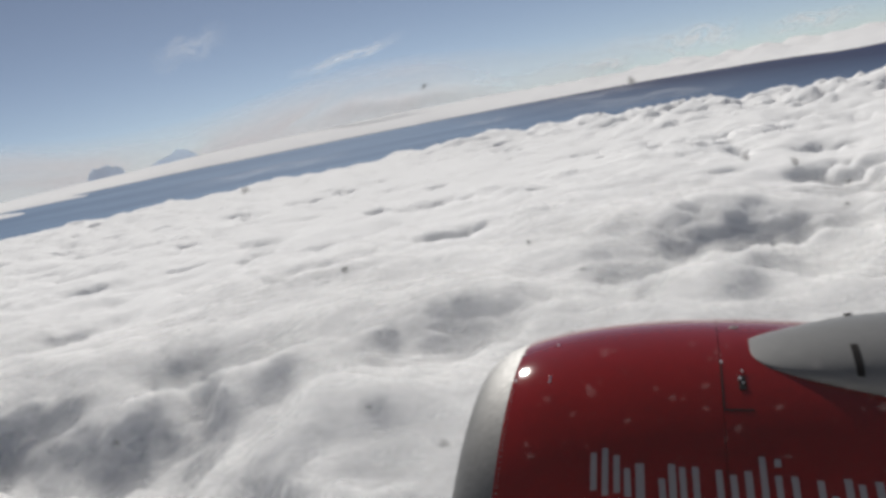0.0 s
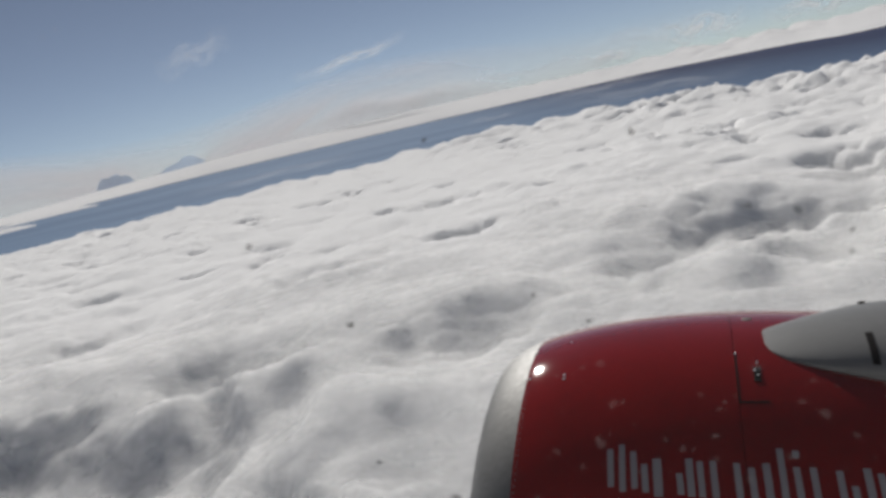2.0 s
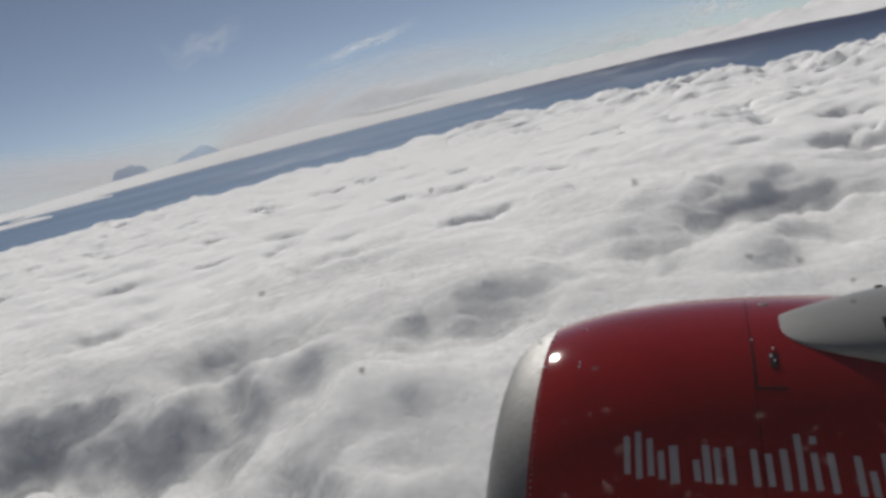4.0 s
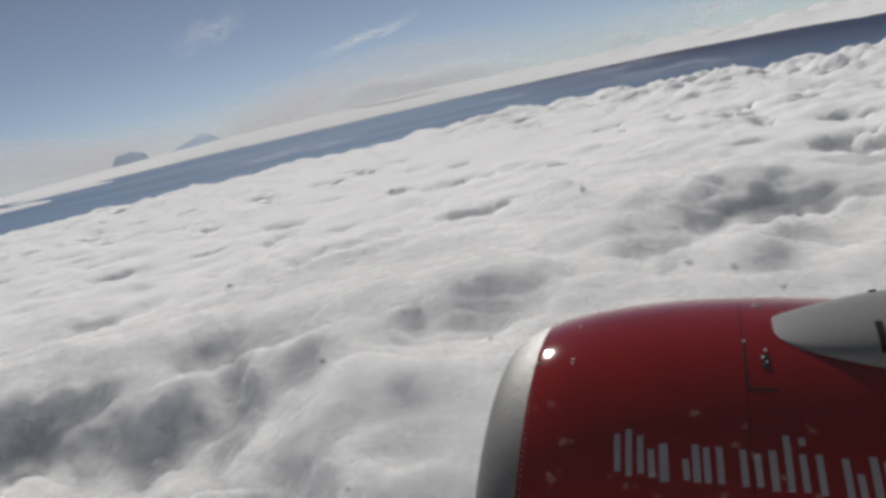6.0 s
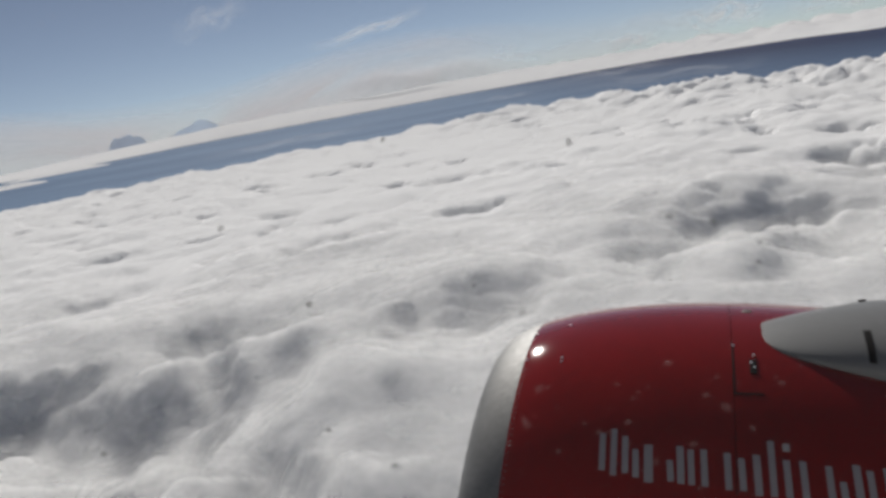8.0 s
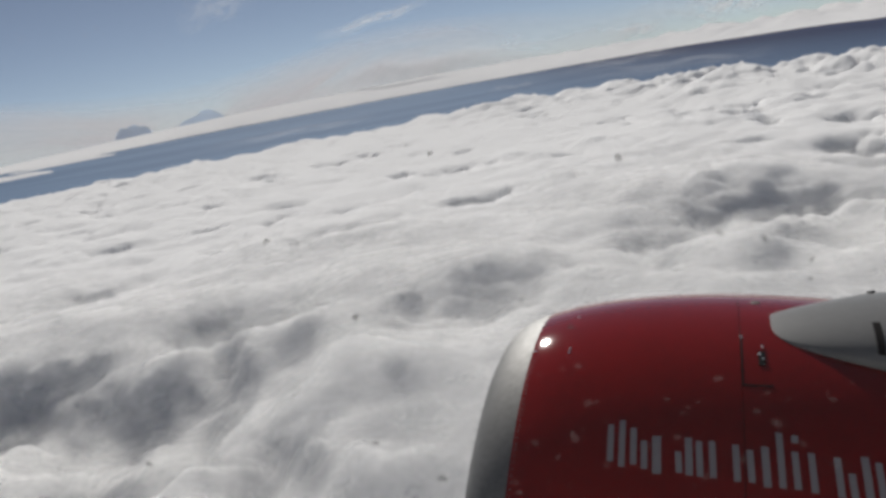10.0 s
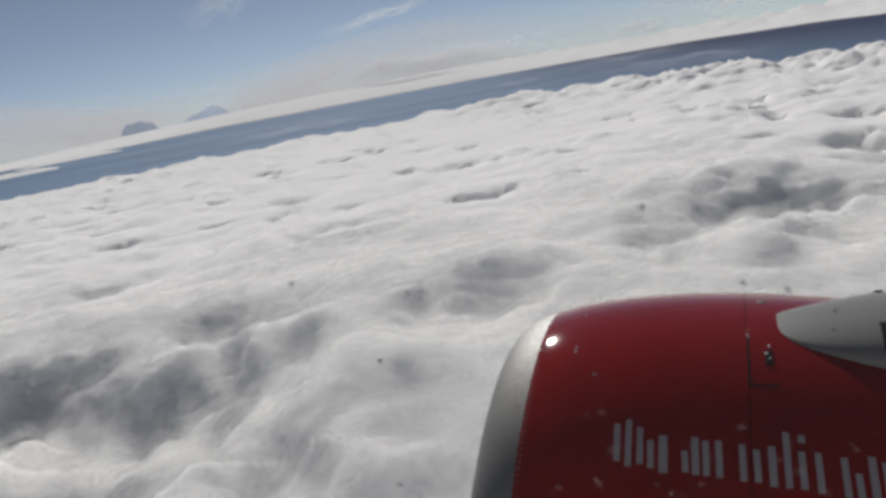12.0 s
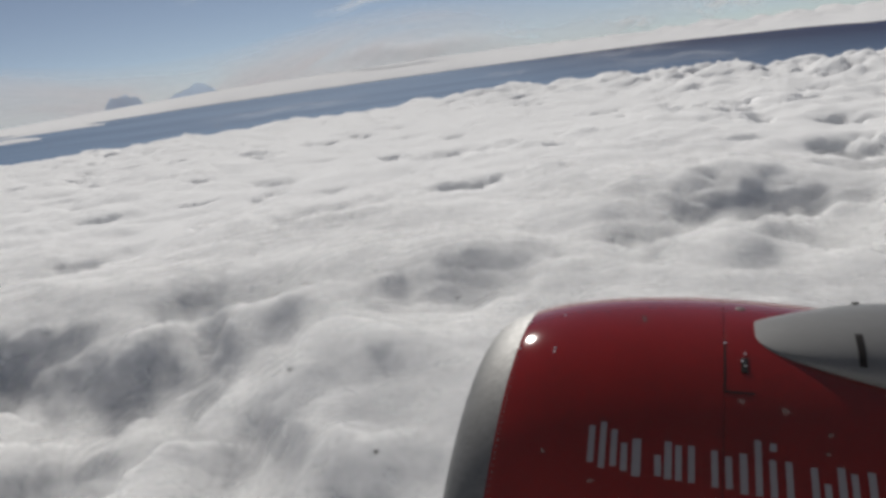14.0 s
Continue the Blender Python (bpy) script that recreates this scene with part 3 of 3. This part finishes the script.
fan_cowl = mesh_object("fan_cowl", v, fc, RED, engine, "glossy red painted fan cowl")
v, fc = revolve([(-0.42, 0.80), (-0.40, 0.30), (-0.24, 0.12), (-0.12, 0.004)], 96)
mesh_object("fan_face", v, fc, DARK, engine, "dark fan face and spinner in the intake")
v, fc = revolve([(0.02, R_MAX - 0.011), (-0.02, R_MAX - 0.011)])
mesh_object("seam_seal", v, fc, DARK, engine, "dark seal in the cowl joint")
v, fc = revolve([(LIP_END + 0.012, cowl_radius(LIP_END) - 0.012), (LIP_END - 0.012, cowl_radius(LIP_END) - 0.010)])
mesh_object("lip_seal", v, fc, DARK, engine, "dark seal behind the lip")


def patch_on_cowl(name, s0, s1, d0, d1, mat, parent, lift=0.0015, shear=0.0, label="", ns=4, nd=8, roundness=0.0):
    """A thin film or plate that follows the cowl between two stations and two angles, with closed edges."""
    top, low = [], []
    for i in range(ns + 1):
        for j in range(nd + 1):
            u, w = i / ns, j / nd
            if roundness:
                # pull the corners in
                cu, cw = u * 2 - 1, w * 2 - 1
                k = 1 - roundness * (abs(cu) ** 6) * (cw * cw) * 0.5
                u, w = (cu * (1 - roundness * 0.5 * cw ** 6 * cu * cu) + 1) / 2, (cw * k + 1) / 2
            s, dg = s0 + (s1 - s0) * u + shear * (w - 0.5), d0 + (d1 - d0) * w
            top.append(on_cowl(s, dg, lift))
            low.append(on_cowl(s, dg, -0.003))
    n = len(top)
    faces = [tuple(int(q) for q in f) for f in grid_faces(ns + 1, nd + 1)]
    rim = [i * (nd + 1) for i in range(ns + 1)] + [ns * (nd + 1) + j for j in range(1, nd + 1)] + \
          [i * (nd + 1) + nd for i in range(ns - 1, -1, -1)] + [j for j in range(nd - 1, 0, -1)]
    for a2, b2 in zip(rim, rim[1:] + rim[:1]):
        faces.append((a2, b2, b2 + n, a2 + n))
    return mesh_object(name, top + low, faces, mat, parent, label, smooth=False)


# the airline's mark as plain upright bars: (station of the bar's middle, width, top angle, bottom angle)
BARS = [(0.335, 0.016, 44.0, 50.2), (0.305, 0.016, 43.3, 51.0), (0.275, 0.016, 44.6, 50.6),
        (0.247, 0.016, 46.8, 51.2), (0.215, 0.022, 46.0, 51.9),
        (0.160, 0.016, 48.4, 51.6), (0.109, 0.016, 46.6, 52.0), (0.135, 0.018, 46.1, 51.9),
        (0.077, 0.016, 46.5, 52.1), (0.020, 0.016, 46.9, 52.4),
        (-0.014, 0.016, 47.6, 52.4), (-0.050, 0.018, 46.9, 52.9), (-0.085, 0.016, 44.5, 52.9),
        (-0.120, 0.016, 47.4, 52.9),
        (-0.158, 0.016, 47.4, 53.2), (-0.217, 0.016, 47.8, 53.5),
        (-0.247, 0.016, 50.0, 53.6), (-0.280, 0.018, 47.3, 53.7), (-0.310, 0.016, 48.0, 53.8), (-0.350, 0.018, 47.4, 53.9)]
for s, wd, d0, d1 in BARS:
    patch_on_cowl("mark_bar", s - wd / 2, s + wd / 2, d0, d1, LETTER, engine, shear=-0.004, ns=2, nd=8)
patch_on_cowl("mark_bar", -0.128, -0.112, 44.8, 46.0, LETTER, engine, ns=2, nd=2)


def outboard(d):
    """The outboard flank is narrower at the nose."""
    return min(1.0, 0.35 + 2.2 * d)


def pylon():
    """Fairing of the pylon: a blunt-nosed ridge that grows out of the cowl's top."""
    nd, nw = 70, 40
    v = []
    for i in range(nd):
        d = 0.0006 + 1.35 * (i / (nd - 1)) ** 2
        s = PYLON_TIP - d
        w = PYLON_W * (d / 0.048) ** 0.27
        h = PYLON_H * d ** PYLON_P
        for j in range(nw + 1):
            t = -1 + 2 * j / nw
            t = math.copysign(1 - (1 - abs(t)) ** 1.6, t)
            lift = h * max(0.0, 1 - abs(t) ** 2.6) ** (1 / 2.6) - 0.004 * (abs(t) > 0.999)
            v.append(on_cowl(s, PYLON_DEG + t * w * (outboard(d) if t < 0 else 1.0), lift + 0.002))
    return mesh_object("pylon_fairing", v, grid_faces(nd, nw + 1), GREY, engine, "light grey painted pylon fairing")


PYLON_TIP, PYLON_DEG, PYLON_W, PYLON_H, PYLON_P = -0.085, 17.3, 8.4, 0.195, 1.0
fairing = pylon()


def on_pylon(d, t, lift=0.0):
    s = PYLON_TIP - d
    w = PYLON_W * (d / 0.048) ** 0.27
    h = PYLON_H * d ** PYLON_P
    return on_cowl(s, PYLON_DEG + t * w * (outboard(d) if t < 0 else 1.0), h * max(0.0, 1 - abs(t) ** 2.6) ** (1 / 2.6) + 0.002 + lift)


def strip_on_pylon(name, d0, d1, t0, t1, mat, label, lift=0.0012, n=10):
    """A thin plate that follows the fairing."""
    v = []
    for lf in (lift, -0.004):
        for k in range(n + 1):
            t = t0 + (t1 - t0) * k / n
            v += [on_pylon(d0, t, lf), on_pylon(d1, t, lf)]
    m = 2 * (n + 1)
    faces = []
    for k in range(n):
        a2 = 2 * k
        faces += [(a2, a2 + 1, a2 + 3, a2 + 2), (a2, a2 + 2, a2 + 2 + m, a2 + m), (a2 + 1, a2 + 1 + m, a2 + 3 + m, a2 + 3)]
    faces += [(0, m, m + 1, 1), (m - 2, m - 1, 2 * m - 1, 2 * m - 2)]
    return mesh_object(name, v, faces, mat, fairing, label, smooth=False)


strip_on_pylon("vent_slot", 0.262, 0.281, 0.37, 0.90, DARK, "dark upright vent slot")
strip_on_pylon("fairing_joint", 0.292, 0.310, -0.80, -0.66, DARK, "small dark fitting on the ridge", lift=0.006)


# access door edges, latch and fasteners by the cowl seam
patch_on_cowl("door_edge", 0.0010, -0.0030, 24.0, 36.2, DARK, engine, lift=0.0012, ns=1, nd=10, label="dark gap along the access door")
patch_on_cowl("door_edge", 0.0, -0.078, 35.9, 36.25, DARK, engine, lift=0.0012, ns=8, nd=1, label="dark gap under the access door")


def stud(s, deg, radius, height, mat, name, label="", owner=None):
    """A small domed fastener standing on the cowl."""
    bm = bmesh.new()
    bmesh.ops.create_uvsphere(bm, u_segments=12, v_segments=8, radius=radius)
    up = (on_cowl(s, deg, 1.0) - on_cowl(s, deg, 0.0)).normalized()
    rot = up.to_track_quat("Z", "Y").to_matrix()
    for q in bm.verts:
        q.co = on_cowl(s, deg) + rot @ Vector((q.co.x, q.co.y, q.co.z * height / radius))
    return part(name, bm, mat, owner or engine, label)


for s, dg in ((0.487, 25.6), (0.487, 26.8), (0.49, 12.0), (0.602, 12.0), (0.600, 24.0), (-0.002, 24.2)):
    stud(s, dg, 0.0042, 0.004, STEEL, "fastener", "bright steel fastener head", cowl)
rivet = stud(0.5975, 27.0, 0.0024, 0.0014, GREY, "rivet", "", cowl)
for k in range(1, 44):       # a row of rivets right behind the lip
    ob = new("rivet", rivet.data)
    ob.parent = cowl
    ob.matrix_local = Matrix.Rotation(radians(-1.15 * k), 4, "X")
# a small flat green dot near the top of the fan cowl
stud(-0.052, 8.8, 0.016, 0.002, GREEN, "green_dot", "small flat green dot on the fan cowl", fan_cowl)
latch = patch_on_cowl("latch_plate", -0.044, -0.062, 28.2, 31.6, DARK, engine, lift=0.003, ns=2, nd=3, label="dark recessed latch plate")
for s, dg, rr in ((-0.056, 27.0, 0.005), (-0.048, 29.0, 0.007), (-0.056, 30.2, 0.005)):
    stud(s, dg, rr * 0.72, 0.008, STEEL, "latch_pin", "bright steel latch pin", latch)

# ---------------------------------------------------------------- fuselage round the eye
OUT = Vector((0.28364514, 0.93499453, -0.21290997)).normalized()
FWD = (AFT_TO_NOSE - OUT * AFT_TO_NOSE.dot(OUT)).normalized()
UPA = FWD.cross(-OUT).normalized()
if UPA.z < 0:
    UPA = -UPA
EYE = Vector((0, 0, A))


def cabin(f, o, u):
    """World place from metres ahead, outboard and up of the eye, in the aircraft's axes."""
    return EYE + FWD * f + OUT * o + UPA * u


def fuselage():
    rad, axis_o, axis_u = 1.88, -1.69, -0.35
    f_lines = np.array(sorted([-4.5, -3, -2, -1, -0.6, -0.11, 0.29, 0.6, 1, 2, 3, 4.5]))
    mid = math.degrees(math.asin((0 - axis_u) / rad))
    ang = sorted([mid - 6.5, mid + 6.5] + [mid + 6.5 + (347.0) * k / 72 for k in range(1, 72)])
    ang = np.radians(np.array(ang))
    nf, na = len(f_lines), len(ang)
    faces, verts = [], []
    for layer in (rad, rad - 0.03):
        for fl in f_lines:
            for a2 in ang:
                verts.append(cabin(fl, axis_o + layer * math.cos(a2), axis_u + layer * math.sin(a2)))
    n = nf * na
    hole_f = int(np.where(np.isclose(f_lines, -0.11))[0][0])
    hole_a = int(np.where(np.isclose(ang, math.radians(mid - 6.5)))[0][0])
    for i in range(nf - 1):
        for j in range(na):
            j2 = (j + 1) % na
            if i == hole_f and j == hole_a:
                q = [i * na + j, (i + 1) * na + j, (i + 1) * na + j2, i * na + j2]
                for a2, b2 in zip(q, q[1:] + q[:1]):
                    faces.append((a2, b2, b2 + n, a2 + n))
                continue
            faces.append((i * na + j, (i + 1) * na + j, (i + 1) * na + j2, i * na + j2))
            faces.append((i * na + j + n, i * na + j2 + n, (i + 1) * na + j2 + n, (i + 1) * na + j + n))
    for i in (0, nf - 1):
        faces.append(tuple(i * na + j for j in range(na)))
    ob = mesh_object("fuselage_wall", verts, faces, SKIN, smooth=False)
    return tagged(ob, "grey painted fuselage wall with a window opening", "wall", kind="structure")


fuselage()
pane_v = [cabin(f, 0.150, u) for f in np.linspace(-0.12, 0.30, 5) for u in np.linspace(-0.22, 0.22, 5)]
pane = mesh_object("window_pane", pane_v, [tuple(int(k) for k in f) for f in grid_faces(5, 5)], PANE)
pane.visible_shadow = False
tagged(pane, "clear acrylic cabin window with dust and dried drops", "window", kind="structure")


def speck(f, u, size, mat, name, label, seed):
    """An uneven round blot on the inner face of the pane; place in metres, radius in millimetres."""
    rnd = random.Random(seed)
    sides = 18
    ph, st2 = rnd.uniform(0, 6.28), rnd.uniform(0.75, 1.0)
    v, uv = [cabin(f, 0.1495, u)], [(0, 0)]
    for ring in (0.5, 1.0):
        for k in range(sides):
            a2 = 2 * math.pi * k / sides
            r2 = size * 0.001 * ring * (1 + 0.16 * math.sin(2 * a2 + ph) + 0.09 * math.sin(3 * a2 + 2 * ph))
            v.append(cabin(f + r2 * math.cos(a2), 0.1495, u + r2 * st2 * math.sin(a2)))
            uv.append((ring * math.cos(a2), ring * math.sin(a2)))
    faces = [(0, 1 + k, 1 + (k + 1) % sides) for k in range(sides)]
    faces += [(1 + k, 1 + sides + k, 1 + sides + (k + 1) % sides, 1 + (k + 1) % sides) for k in range(sides)]
    ob = mesh_object(name, v, faces, mat, pane, label, uv=uv)
    ob.visible_shadow = False
    return ob


for k, (f, u, size) in enumerate([(0.0178, 0.0118, 0.77), (0.0015, -0.0008, 0.67), (-0.0054, -0.0018, 0.76), (0.0487, -0.0445, 1.01), (0.0614, -0.0389, 0.72), (0.0651, -0.0162, 0.61), (0.0343, -0.0125, 0.48), (0.0258, -0.0169, 0.67), (0.109, -0.0461, 0.83), (0.0832, -0.0022, 0.84), (-0.0125, -0.0051, 0.57), (0.0509, 0.0134, 0.59), (0.0654, -0.0161, 0.7), (-0.0123, -0.0082, 0.48)]):
    speck(f, u, size * 1.25, DIRT, "dirt_speck", "dark dirt speck on the pane", k)
for k, (f, u, size) in enumerate([(0.0229, -0.0298, 1.06), (0.0081, -0.0347, 0.87), (0.0129, -0.0366, 0.87), (-0.0074, -0.0315, 1.16), (-0.0023, -0.0377, 0.87), (-0.0043, -0.0297, 0.77), (0.0251, -0.0358, 1.26), (0.0017, -0.0247, 1.05), (0.0197, -0.0402, 0.78), (0.032, -0.0371, 0.88), (-0.0163, -0.0374, 1.07), (0.0348, -0.046, 0.79), (0.0099, -0.0285, 0.67), (0.0036, -0.041, 0.78), (-0.0114, -0.0346, 0.78), (0.0999, 0.0435, 1.4), (0.1203, 0.0402, 0.98), (0.123, 0.039, 0.99), (0.1385, 0.0392, 1.04), (0.0245, -0.0235, 0.86)]):
    speck(f, u, size * 1.0, SALT, "dried_drop", "pale dried drop on the pane", 40 + k)
drops = random.Random(77)
for k in range(46):       # a fine scatter of smaller drops
    speck(drops.uniform(-0.02, 0.036), drops.uniform(-0.047, -0.0235), 0.25 + 0.5 * drops.random() ** 2, SALT, "dried_drop", "pale dried drop on the pane", 90 + k)
